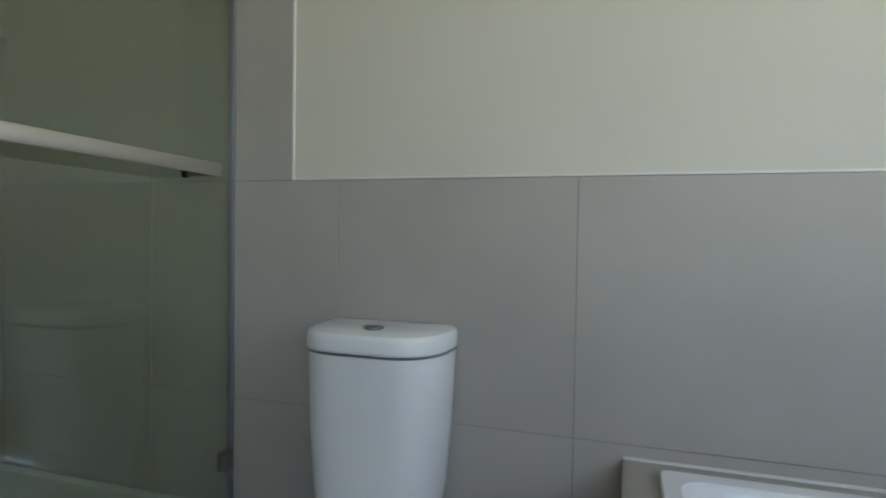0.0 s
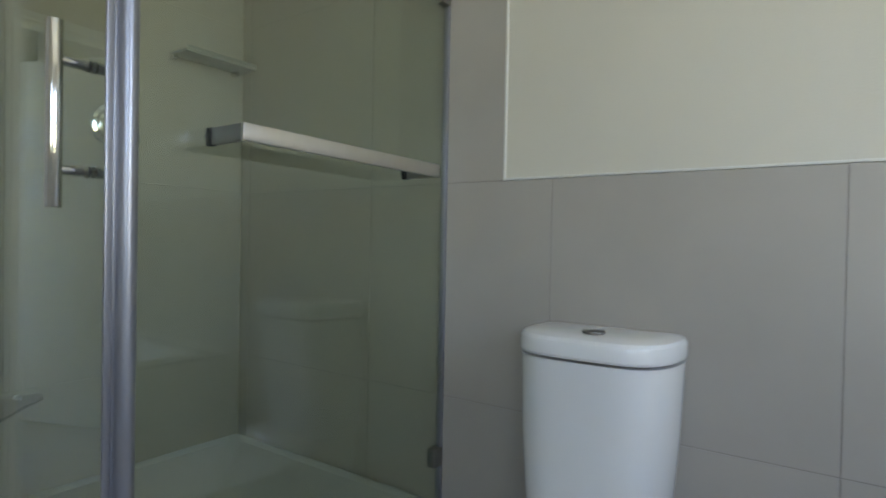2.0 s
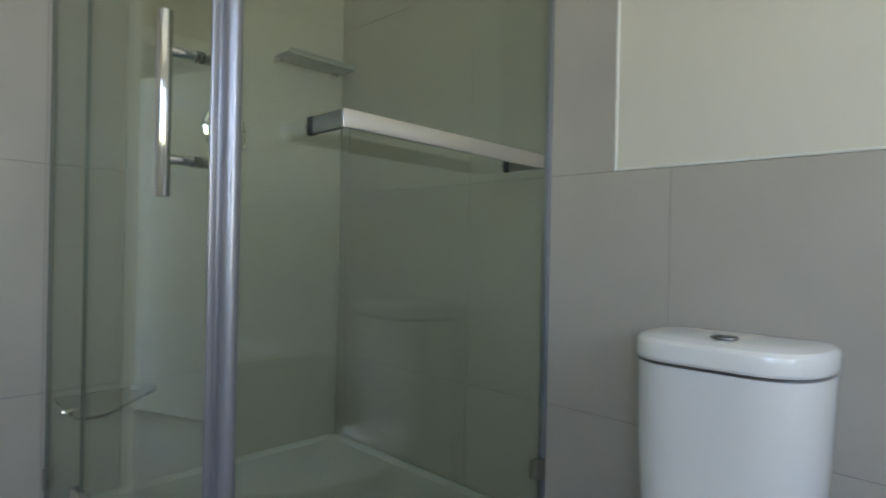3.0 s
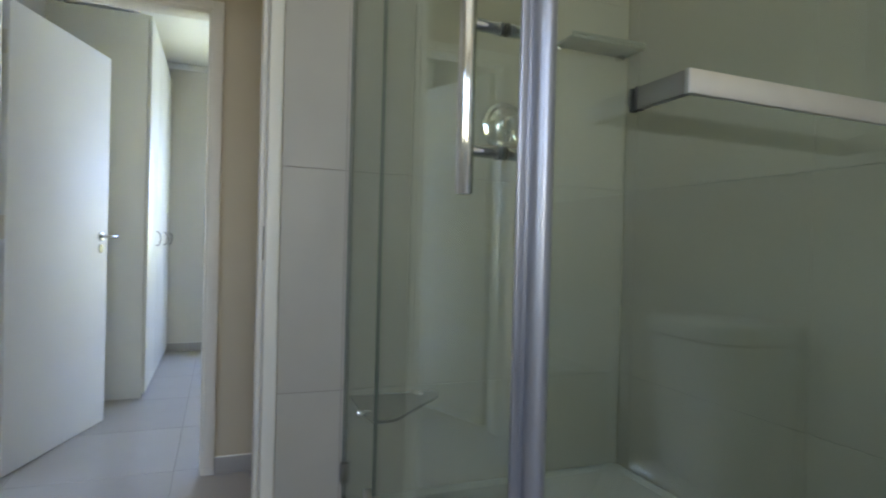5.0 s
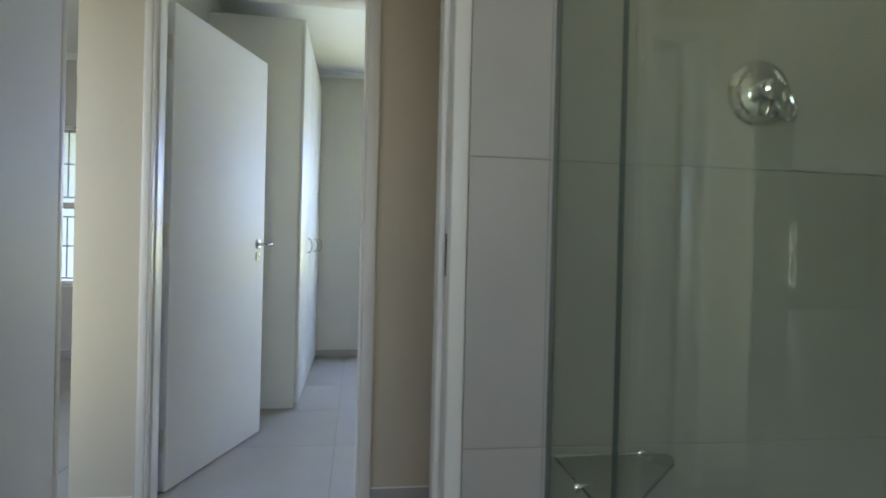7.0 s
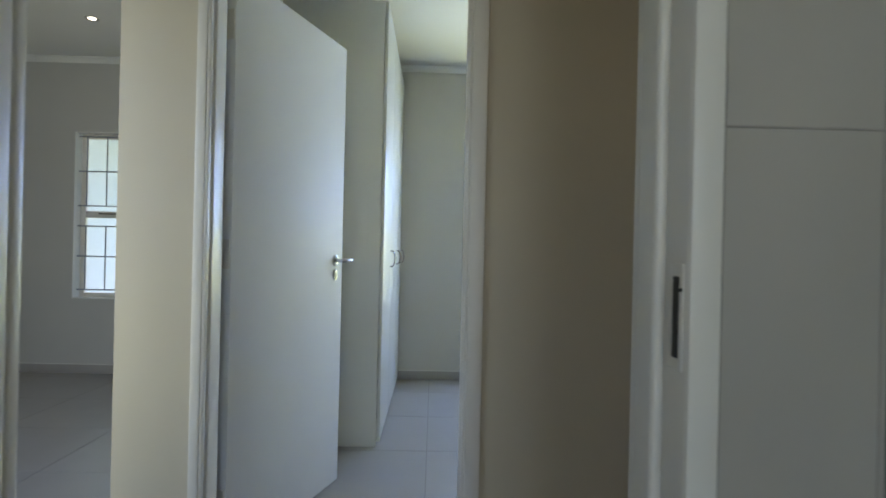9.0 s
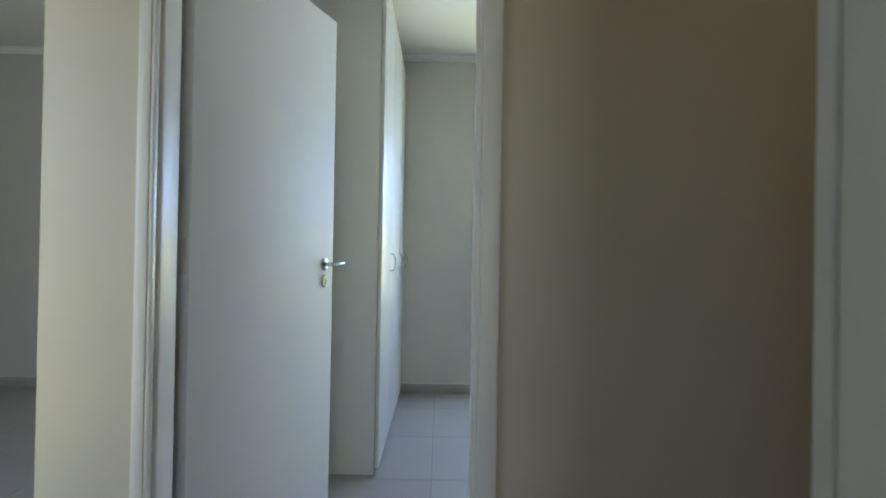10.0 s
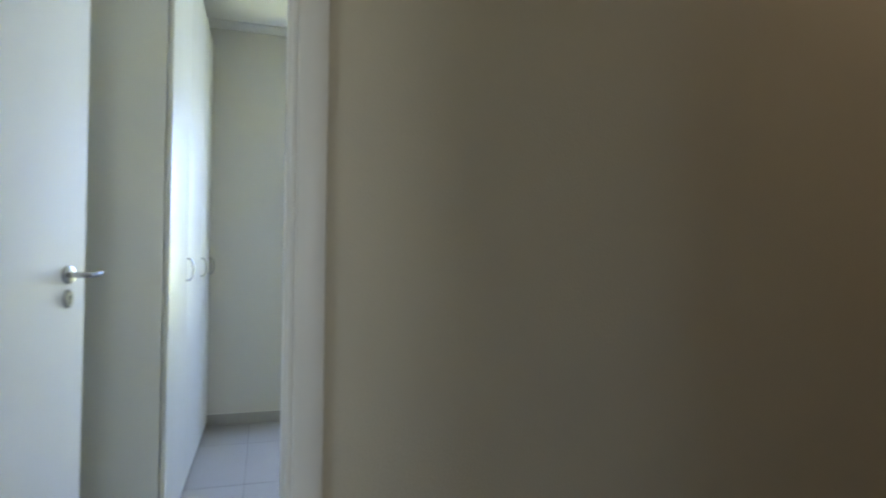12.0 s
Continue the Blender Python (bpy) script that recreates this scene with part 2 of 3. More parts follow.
# The opening south of the doorway is unseen, added to admit hall light.
bm = holed(-1.382, -1.254, -9.5, 1.537, -0.05, H, [(-2.3, -1.36, -0.05, 2.06), (-0.421, 0.402, -0.05, 2.05)])
wall_west = structure("wall_west", bm, PAINT_HALL, "bathroom wall with the doorway, tiled beside the shower", "wall")

bm = holed(2.45, 2.6, -1.24, 1.54, -0.05, H, [(-0.16, 0.80, 1.09, 2.15)])
structure("wall_east", bm, PAINT, "cream painted bathroom wall with an unseen opening for daylight", "wall")
# Opening added here for the second, unseen bathroom light.
bm = holed(-1.24, -1.1, -1.254, 2.45, -0.05, H, [(0.95, 2.05, 1.12, 2.12)])
for v in bm.verts:
    v.co.x, v.co.y = v.co.y, v.co.x
structure("wall_south", bm, PAINT, "cream painted bathroom wall with an unseen opening for daylight", "wall")

bm = holed(-2.55, -2.41, -0.84, 3.1, -0.05, H, [(-0.585, 0.241, -0.05, 2.05)])
wall_hall = structure("wall_hall", bm, PAINT_HALL, "plain greige painted hall wall with a doorway", "wall")
structure("wall_hall_end", cube(-2.41, -1.382, 2.6, 2.74, -0.05, H), PAINT_HALL, "plain greige wall closing the hall", "wall")
structure("wall_hall_side", cube(-1.39, -1.254, 1.69, 2.6, -0.05, H), PAINT_HALL, "plain greige hall wall", "wall")
structure("wall_partition", cube(-5.5, -2.55, -0.84, -0.74, -0.05, H), PAINT_GREY, "painted partition wall behind the wardrobe", "wall")
structure("wall_bedroom_side", cube(-5.5, -2.55, 3.0, 3.1, -0.05, H), PAINT_BED, "painted bedroom wall", "wall")

WIN = ((-2.88, -1.90, 0.625, 2.012), (0.394, 2.05, 0.59, 2.07))
for nm, (y0, y1, z0, z1), lo, hi, mat, lab in (("wall_outer_living", WIN[0], -3.9, -0.79, PAINT_GREY, "grey painted outer wall with a window"),
                                               ("wall_outer_bedroom", WIN[1], -0.79, 3.1, PAINT_BED, "pale painted bedroom outer wall with a window")):
    bm = holed(-5.66, -5.5, lo, hi, -0.05, H, [(y0, y1, z0, z1)])
    structure(nm, bm, mat, lab, "wall")
structure("wall_lounge_south", cube(-9.76, -1.25, -9.64, -9.5, -0.05, H), PAINT_GREY, "plain grey painted lounge wall", "wall")
wall_lounge_north = structure("wall_lounge_north", cube(-9.76, -5.66, -3.9, -3.76, -0.05, H), PAINT_GREY, "plain grey painted lounge wall", "wall")
part("exterior_render", cube(-9.76, -5.664, -3.7605, -3.745, -0.12, H), RENDER_WALL, wall_lounge_north, "pale exterior render tinted blue")
bm = holed(-9.76, -9.6, -9.5, -3.9, -0.05, H, [(-7.85, -6.95, 0.40, 1.70)])
structure("wall_lounge_west", bm, PAINT_GREY, "grey painted lounge wall with a window", "wall")

bm = cube(-5.7, 2.7, -1.24, 3.2, H, H + 0.15)
box(bm, -9.9, -1.15, -9.7, -1.2395, H, H + 0.15)
box(bm, -5.72, -5.6985, -1.3, 3.2, H + 0.001, H + 0.149)
structure("ceiling", bm, CEILING, "plain white painted ceiling", "ceiling")

bm = cube(-5.66, -1.3, -1.0, 3.1, -0.12, -0.003)
box(bm, -1.3, 2.6, -1.24, 1.69, -0.12, -0.003)
box(bm, -9.76, -1.25, -9.64, -1.0, -0.12, -0.003)
floor = structure("floor", bm, FLOOR_GROUT, "floor of large grey ceramic tiles", "floor")
structure("ground", cube(-120, 120, -120, 120, -0.5, -0.14), LAWN, "green lawn around the house", "ground")


def skirting(x0, x1, y0, y1):
    s = structure("skirting", cube(x0, x1, y0, y1, 0, 0.075, bevel=0.002), FLOOR_TILE, "grey tile skirting with a pale sealant line", "skirting")
    part("sealant", cube(x0 + 0.001, x1 - 0.001, y0 + 0.001, y1 - 0.001, 0.0745, 0.079, bevel=0.001), WHITE_TRIM, s)


skirting(-2.411, -2.401, -0.845, -0.614)
skirting(-2.411, -2.401, 0.2785, 2.6)
skirting(-5.501, -5.491, -3.9, -0.85)
skirting(-5.501, -5.491, -0.72, 3.0)
skirting(-1.391, -1.381, 0.43, 2.6)
skirting(-5.49, -2.55, 2.99, 3.001)


def cornice(x0, y0, x1, y1, nx, ny):
    """Cove moulding along a wall whose face looks towards (nx, ny)."""
    prof = [(0, 0), (0.008, 0), (0.012, 0.008), (0.022, 0.024), (0.036, 0.034), (0.045, 0.036), (0.045, 0.046), (0, 0.046)]
    loops = [[(x + nx * u, y + ny * u, H - 0.045 + v) for u, v in prof] for x, y in ((x0, y0), (x1, y1))]
    structure("cornice", loft(bmesh.new(), loops), CEILING, "white plaster cove cornice", "cornice")


cornice(-5.5, -0.74, -5.5, 3.0, 1, 0)
cornice(-5.5, -3.9, -5.5, -0.84, 1, 0)
cornice(-2.41, -0.84, -5.5, -0.84, 0, -1)


def door_frame(name, wall_lo, wall_hi, y0, y1, rebate_lo, lip, label, lip_far=None):
    """Pressed steel frame round an opening from y0 to y1; the rebate for the leaf lies on the low-x side if rebate_lo."""
    f = thing(name, label, "door frame", kind="structure", at=((wall_lo + wall_hi) / 2, (y0 + y1) / 2, 0))
    inv = Matrix.Translation(-f.location)
    top = 2.045
    lip_far = lip_far or lip
    s0, s1 = (wall_lo + 0.048, wall_hi + 0.006) if rebate_lo else (wall_lo - 0.006, wall_hi - 0.048)

    def jamb(y, sgn):
        b = bmesh.new()
        a, c = sorted((y + sgn * 0.002, y - sgn * 0.012))
        box(b, wall_lo - 0.008, wall_hi + 0.008, a, c, 0, top, bevel=0.003)                      # liner
        a, c = sorted((y + sgn * 0.016, y - sgn * 0.001))
        t0, t1 = (s0, s1 - 0.028) if rebate_lo else (s0 + 0.028, s1)
        box(b, t0, t1, a, c, 0, top - 0.01, bevel=0.007, seg=4)                                     # stop
        a, c = sorted((y + sgn * 0.011, y - sgn * 0.001))
        t0, t1 = (s1 - 0.020, s1 + 0.002) if rebate_lo else (s0 - 0.002, s0 + 0.020)
        box(b, t0, t1, a, c, 0, top - 0.01, bevel=0.005, seg=3)                                     # bead
        for x, d in ((wall_hi, 1), (wall_lo, -1)):
            a, c = sorted((y + sgn * 0.001, y - sgn * (lip if sgn > 0 else lip_far)))
            xa, xb = sorted((x - d * 0.004, x + d * 0.012))
            box(b, xa, xb, a, c, 0, top + 0.038, bevel=0.005)                                       # lip
        bmesh.ops.transform(b, matrix=inv, verts=b.verts[:])
        return b
    part("jamb", jamb(y0, 1), FRAME_PAINT, f)
    part("jamb", jamb(y1, -1), FRAME_PAINT, f)
    b = cube(wall_lo - 0.0075, wall_hi + 0.0075, y0 - 0.01, y1 + 0.01, top - 0.002, top + 0.011, bevel=0.003)
    box(b, s0 + 0.0005, s1 - 0.0005, y0 + 0.001, y1 - 0.001, top - 0.018, top, bevel=0.006)
    for x, d in ((wall_hi, 1), (wall_lo, -1)):
        xa, xb = sorted((x - d * 0.004, x + d * 0.0115))
        box(b, xa, xb, y0 - lip + 0.002, y1 + lip_far - 0.002, top + 0.001, top + 0.0375, bevel=0.005)
    bmesh.ops.transform(b, matrix=inv, verts=b.verts[:])
    part("head", b, FRAME_PAINT, f)
    return f, inv


frame_bath, inv = door_frame("door_frame_1", -1.382, -1.254, -0.411, 0.392, False, 0.034, "off-white steel door frame round the bathroom doorway")
b = cube(-1.292, -1.2535, 0.3882, 0.3905, 0.978, 1.094, bevel=0.002)
bmesh.ops.transform(b, matrix=inv, verts=b.verts[:])
strike = part("strike_plate", b, FRAME_PAINT, frame_bath, "painted strike plate with a slot")
b = cube(-1.275, -1.262, 0.3868, 0.3884, 0.992, 1.080)
bmesh.ops.transform(b, matrix=inv, verts=b.verts[:])
part("slot", b, DARK, strike)
b = bmesh.new()
rod(b, (-1.2565, 0.3868, 1.066), (-1.2565, 0.3884, 1.066), 0.0022, n=12)
bmesh.ops.transform(b, matrix=inv, verts=b.verts[:])
part("screw_hole", b, DARK, strike)
frame_bed, inv = door_frame("door_frame_2", -2.55, -2.41, -0.575, 0.232, True, 0.031, "off-white steel door frame round the bedroom doorway", 0.046)


def lever_set(parent, x, side, z=1.04):
    """Lever handle and keyhole plate on a leaf's face; side is the way the face looks along y."""
    y = side * 0.0225
    rose = bmesh.new()
    rod(rose, (x, y, z), (x, y + side * 0.009, z), 0.026, 0.025, 28, bevel=0.002)
    lever = part("lever_handle", rose, SATIN_CHROME, parent, "satin chrome lever handle")
    arm = bmesh.new()
    tube(arm, [(x, y + side * 0.006, z), (x, y + side * 0.035, z), (x + 0.004, y + side * 0.046, z), (x + 0.014, y + side * 0.052, z), (x + 0.04, y + side * 0.053, z + 0.001), (x + 0.066, y + side * 0.052, z + 0.004)], 0.0085)
    part("lever", arm, SATIN_CHROME, lever)
    b = bmesh.new()
    loft(b, [[(x + 0.017 * s * math.cos(a), y + side * h, z - 0.066 + 0.026 * s * math.sin(a)) for a in (2 * math.pi * k / 28 for k in range(28))] for s, h in ((1, 0), (1, 0.005), (0.85, 0.009))])
    esc = part("keyhole_plate", b, SATIN_CHROME, parent, "oval chrome keyhole plate")
    b = bmesh.new()
    rod(b, (x, y + side * 0.004, z - 0.060), (x, y + side * 0.0096, z - 0.060), 0.0045)
    box(b, x - 0.0025, x + 0.0025, y + side * 0.004, y + side * 0.0096, z - 0.080, z - 0.060)
    part("keyhole", b, DARK, esc)


def door_leaf(name, label, at, angle, hinges):
    """A flush leaf 0.81 wide along its own x from the hinge, 45 mm thick."""
    d = thing(name, label, "door", kind="structure", at=at)
    d.rotation_euler[2] = radians(angle)
    part("leaf", cube(0.003, 0.813, -0.0225, 0.0225, 0.008, 2.035, bevel=0.002), DOOR_PAINT, d)
    for side in (1, -1):
        lever_set(d, 0.738, side)
    for z in (0.17, 1.02, 1.80):
        h = bmesh.new()
        rod(h, (-0.004, hinges * 0.026, z), (-0.004, hinges * 0.026, z + 0.1), 0.006)
        box(h, -0.003, 0.0028, -0.018, 0.018, z, z + 0.1)
        part("hinge", h, FRAME_PAINT, d)
    return d


# leaf faces: the bathroom leaf stands square to its wall, the bedroom leaf at about 73 degrees
door_leaf("door_1", "white painted flush door standing open into the bathroom", (-1.245, -0.364, 0), 0, -1)
ang = math.degrees(math.atan2(-0.304 + 0.561, -3.385 + 2.603))
off = Vector((math.cos(radians(ang - 90)), math.sin(radians(ang - 90)), 0)) * 0.0225
door_leaf("door_2", "white painted flush door standing open into the bedroom", (-2.603 - off.x, -0.561 - off.y, 0), ang, 1)

# ---- shower ----
GX, GY = (-0.331, 0.659), (-1.252, 0.613)        # glass corner and the point where the front glass meets the wall
GF = (-0.331, 0.640)                              # free edge of the glass door, just outside the corner seal
fx = (GF[0] - GY[0], GF[1] - GY[1])
flen = math.hypot(*fx)
fang = math.degrees(math.atan2(fx[1], fx[0]))
FRONT = pose(GY[0], GY[1], 0, 0, 0, fang)       # x along the front glass from the wall, y into the shower
JOIN = 0.296

tray = thing("shower_tray", "raised off-white shower tray filling the tiled corner", "shower tray", at=(-0.8, 1.1, 0))
b = bmesh.new()
loft(b, [rounded(-0.786, 1.062, 0.93, 0.93, 0.02, 0.0), rounded(-0.786, 1.062, 0.93, 0.93, 0.02, 0.328), rounded(-0.786, 1.062, 0.922, 0.922, 0.02, 0.335),
         rounded(-0.786, 1.062, 0.905, 0.905, 0.03, 0.335), rounded(-0.786, 1.062, 0.88, 0.88, 0.05, 0.324), rounded(-0.786, 1.062, 0.16, 0.16, 0.06, 0.310)], cap_first=True, cap_last=True)
bmesh.ops.transform(b, matrix=Matrix.Translation((0.8, -1.1, 0)), verts=b.verts[:])
part("basin", b, STONE, tray)
b = bmesh.new()
rod(b, (0.014, -0.04, 0.309), (0.014, -0.04, 0.314), 0.045, n=32, bevel=0.002)
part("drain_cover", b, CHROME, tray, "round chrome drain cover")

shower = thing("shower_screen", "frameless green tinted glass shower screen with an aluminium corner seal", "shower screen", at=(-0.33, 0.66, 0.336))
back = Matrix.Translation((0.33, -0.66, -0.336))


def screen_part(name, b, mat, parent=None, label="", m=None):
    bmesh.ops.transform(b, matrix=back @ (m or Matrix()), verts=b.verts[:])
    return part(name, b, mat, parent or shower, label)


SIDE = pose(GX[0], GX[1], 0, 0, 0, math.degrees(math.atan2(1.529 - 0.660, -0.313 + 0.33)))   # x along the side glass to the wall
panel = screen_part("fixed_panel", cube(0.004, JOIN - 0.002, -0.004, 0.004, 0.345, 2.0, m=FRONT), PANE)
door = screen_part("glass_door", cube(JOIN + 0.002, flen - 0.003, -0.004, 0.004, 0.345, 2.0, m=FRONT), PANE)
side = screen_part("side_panel", cube(0.012, 0.868, -0.004, 0.004, 0.340, 2.0, m=SIDE), PANE)
for p in (panel, door, side):
    p.data.materials.append(PANE_EDGE)
    for f in p.data.polygons:
        f.material_index = 0 if f.area > 0.1 else 1
b = bmesh.new()
loft(b, [[(GX[0] + 0.002 + 0.0152 * math.cos(a) * (1 + 0.03 * math.cos(4 * a)), GX[1] + 0.0075 + 0.0152 * math.sin(a) * (1 + 0.03 * math.cos(4 * a)), z) for a in (2 * math.pi * k / 32 for k in range(32))] for z in (0.338, 2.0)])
screen_part("corner_seal", b, ALUMINIUM, label="ribbed grey aluminium corner seal")
b = cube(flen - 0.006, flen, -0.0062, 0.0062, 0.342, 2.0, bevel=0.002, m=FRONT)
box(b, flen - 0.005, flen + 0.0005, 0.006, 0.0125, 0.343, 1.999, bevel=0.001, m=FRONT)
screen_part("edge_seal", b, ALUMINIUM, door, "grey edge seal of the glass door")
screen_part("wall_seal", cube(0.862, 0.871, -0.009, 0.009, 0.338, 2.0, bevel=0.002, m=SIDE), ALUMINIUM, label="slim aluminium wall seal")
screen_part("wall_seal", cube(-0.001, 0.005, -0.006, 0.006, 0.338, 2.0, bevel=0.001, m=FRONT), SEALANT, label="thin grey sealant strip")
# hinges and clips at the foot
for z in (0.468, 1.75):
    b = cube(0.828, 0.866, -0.0125, 0.0125, z - 0.025, z + 0.025, bevel=0.002, m=SIDE)
    screen_part("glass_clip", b, DARKENED_METAL, label="square metal glass clip")
for z in (0.410, 1.78):
    b = cube(-0.0005, 0.022, -0.012, 0.012, z - 0.029, z + 0.029, bevel=0.007, seg=3, m=FRONT)
    screen_part("glass_clip", b, DARKENED_METAL)
    b = cube(JOIN - 0.05, JOIN + 0.05, -0.012, 0.012, z - 0.010, z + 0.052, bevel=0.003, m=FRONT)
    screen_part("hinge", b, SATIN, door)

# pull handle on the door: tube bar on two standoffs, both faces
HX = flen - 0.060


def pull(sgn):
    b = bmesh.new()
    rod(b, (HX, sgn * 0.0545, 1.112), (HX, sgn * 0.0545, 1.402), 0.0122, n=28, bevel=0.0015)
    h = screen_part("pull_handle", b, CHROME, door, "polished chrome tube pull handle", m=FRONT)
    return h


pull(-1)
for z in (1.172, 1.342):
    b = bmesh.new()
    rod(b, (HX, -0.050, z), (HX, -0.0068, z), 0.0085)
    rod(b, (HX, -0.012, z), (HX, -0.0068, z), 0.0098)
    rod(b, (HX, 0.0065, z), (HX, 0.034, z), 0.0092, bevel=0.001)
    rod(b, (HX, 0.034, z), (HX, 0.041, z), 0.0128, bevel=0.002)
    screen_part("standoff", b, CHROME, door, m=FRONT)
    b = bmesh.new()
    rod(b, (HX, -0.0062, z), (HX, -0.0041, z), 0.0099)
    rod(b, (HX, 0.0041, z), (HX, 0.0062, z), 0.0099)
    screen_part("washer", b, RUBBER, door, "black rubber washer", m=FRONT)

# towel rail of flat bar bent into a U on the side glass
rail = thing("towel_rail", "satin steel flat-bar towel rail fixed to the shower glass", "towel rail", at=(-0.25, 1.13, 1.25))
back_rail = Matrix.Translation((0.25, -1.13, -1.25))
R0, R1, RO = 0.149, 0.704, 0.105


def rail_part(name, b, mat, label=""):
    for v in b.verts:
        v.co.z -= 0.014 * (v.co.x - R0)          # the rail hangs a little lower at its far end
    bmesh.ops.transform(b, matrix=back_rail @ SIDE, verts=b.verts[:])
    return part(name, b, mat, rail, label)


rail_part("bar", cube(R0, R1, -RO, -RO + 0.008, 1.236, 1.267, bevel=0.001), SATIN)
for u in (R0, R1 - 0.012):
    # Arms and caps carry their dark reflections as base colour.
    rail_part("arm", cube(u + 0.0005, u + 0.0115, -RO + 0.0085, -0.0078, 1.2365, 1.2665, bevel=0.001), DARKENED_METAL, "steel arm with its dark reflection in the colour")
    b = cube(u - 0.001, u + 0.013, -0.0078, -0.0041, 1.235, 1.268, bevel=0.001)
    box(b, u - 0.001, u + 0.013, 0.0041, 0.0075, 1.235, 1.268, bevel=0.001)
    rail_part("pad", b, RUBBER, "black rubber pad")
    b = bmesh.new()
    rod(b, (u + 0.006, 0.0073, 1.2515), (u + 0.006, 0.013, 1.2515), 0.0085, bevel=0.0015)
    rail_part("fixing_cap", b, DARKENED_METAL, "small metal fixing cap with its dark reflection in the colour")

# mixer on the shower wall
mix = thing("shower_mixer", "round chrome shower mixer with a loop lever on the tiled wall", "shower mixer", at=(-1.25, 1.075, 1.408))


def disc(r_h):
    return [[(h, r * math.cos(a), r * math.sin(a)) for a in (2 * math.pi * k / 48 for k in range(48))] for r, h in r_h]


part("plate", loft(bmesh.new(), disc(((0.074, 0.0), (0.074, 0.004), (0.070, 0.010), (0.060, 0.013), (0.052, 0.011), (0.040, 0.014), (0.030, 0.016)))), CHROME, mix)
b = loft(bmesh.new(), disc(((0.024, 0.012), (0.024, 0.045), (0.022, 0.052), (0.014, 0.056))))
knob = part("cartridge_cap", b, CHROME, mix)
b = bmesh.new()
tube(b, [(0.044 - 0.006 * math.cos(a), 0.032 + 0.019 * math.sin(a) - 0.006 * math.cos(a), -0.030 + 0.036 * math.cos(a)) for a in (2 * math.pi * k / 28 for k in range(29))], 0.0058)
part("loop_lever", b, CHROME, mix, "chrome loop lever")

# soap shelf on the shower wall
shelf = thing("soap_shelf", "frosted glass shower shelf on two small chrome pegs", "shelf", at=(-1.25, 1.38, 1.667))
b = cube(0.004, 0.105, -0.135, 0.135, 0.006, 0.016, bevel=0.003)
part("plate", b, SHELF, shelf)
part("lip", cube(0.100, 0.106, -0.1345, 0.1345, 0.0165, 0.026, bevel=0.002), SHELF, shelf)
for y in (-0.128, 0.105):
    b = bmesh.new()
    rod(b, (0.0, y, 0.0), (0.03, y, 0.0), 0.010, bevel=0.002)
    rod(b, (0.022, y, -0.004), (0.022, y, 0.0058), 0.006)
    part("peg", b, CHROME, shelf)

# corner glass shelf near the front glass
corner_shelf = thing("corner_shelf", "small clear glass corner shelf on chrome pins", "shelf", at=(-1.25, 0.61, 0.612))
outline = ((0.002, 0.016), (0.222, 0.014), (0.234, 0.020), (0.241, 0.034), (0.241, 0.070), (0.232, 0.084), (0.056, 0.256), (0.040, 0.263), (0.002, 0.263))
part("plate", loft(bmesh.new(), [[(x, y, z) for x, y in outline] for z in (0, 0.008)]), GLASS, corner_shelf, smooth=20)
for x, y, dx, dy in ((0.152, 0.0, 0, 1), (0.0, 0.210, 1, 0)):
    b = bmesh.new()
    rod(b, (x, y, 0.004), (x + dx * 0.035, y + dy * 0.035, 0.004), 0.0075, bevel=0.001)
    rod(b, (x, y + 0.004 * dy, 0.004), (x + dx * 0.006 , y + dy * 0.008, 0.004), 0.011)
    part("pin", b, CHROME, corner_shelf, "chrome shelf pin")

# ---- toilet ----
TX = 0.169
toilet = thing("toilet", "white ceramic close-coupled toilet against the tiled wall", "toilet", at=(TX, 1.3, 0))


def dshape(w, d, z, cx=0.0, yb=0.222, n=4.2, k=40):
    pts = []
    for i in range(k + 1):
        a = math.pi * i / k
        c, s = math.cos(a), math.sin(a)
        pts.append((cx + w * math.copysign(abs(c) ** (2 / n), c), yb - 0.02 - (d - 0.02) * abs(s) ** (2 / (n - 1.6)), z))
    return pts + [(cx - w * 0.97, yb, z), (cx + w * 0.97, yb, z)]


part("cistern", loft(bmesh.new(), [dshape(0.156, 0.158, 0.47, -0.010), dshape(0.160, 0.164, 0.50, -0.009), dshape(0.169, 0.184, 0.66, -0.005), dshape(0.1725, 0.192, 0.80, -0.002), dshape(0.1735, 0.195, 0.826, -0.001)]), CERAMIC, toilet)
part("cistern_lid", loft(bmesh.new(), [dshape(0.160, 0.178, 0.8315), dshape(0.1735, 0.202, 0.8335), dshape(0.1755, 0.205, 0.839), dshape(0.1755, 0.205, 0.860), dshape(0.1745, 0.203, 0.868), dshape(0.170, 0.197, 0.875),
                                   dshape(0.160, 0.184, 0.8795), dshape(0.135, 0.155, 0.883, yb=0.215), dshape(0.06, 0.08, 0.8855, yb=0.17)]), CERAMIC, toilet, "domed ceramic cistern lid")
b = bmesh.new()
rod(b, (0.014, 0.078, 0.8835), (0.014, 0.078, 0.8888), 0.0235, n=32, bevel=0.0015)
btn = part("flush_button", b, DARKENED_METAL, toilet, "round two-part metal flush button")
part("divider", cube(-0.0085, 0.0365, 0.0772, 0.0788, 0.8876, 0.8892), DARK, btn)


def oval(w, l, z, y0, k=40):
    return [(w * math.cos(a), y0 + (l * math.sin(a) if math.sin(a) < 0 else 0.72 * l * math.sin(a)), z) for a in (2 * math.pi * i / k for i in range(k))]


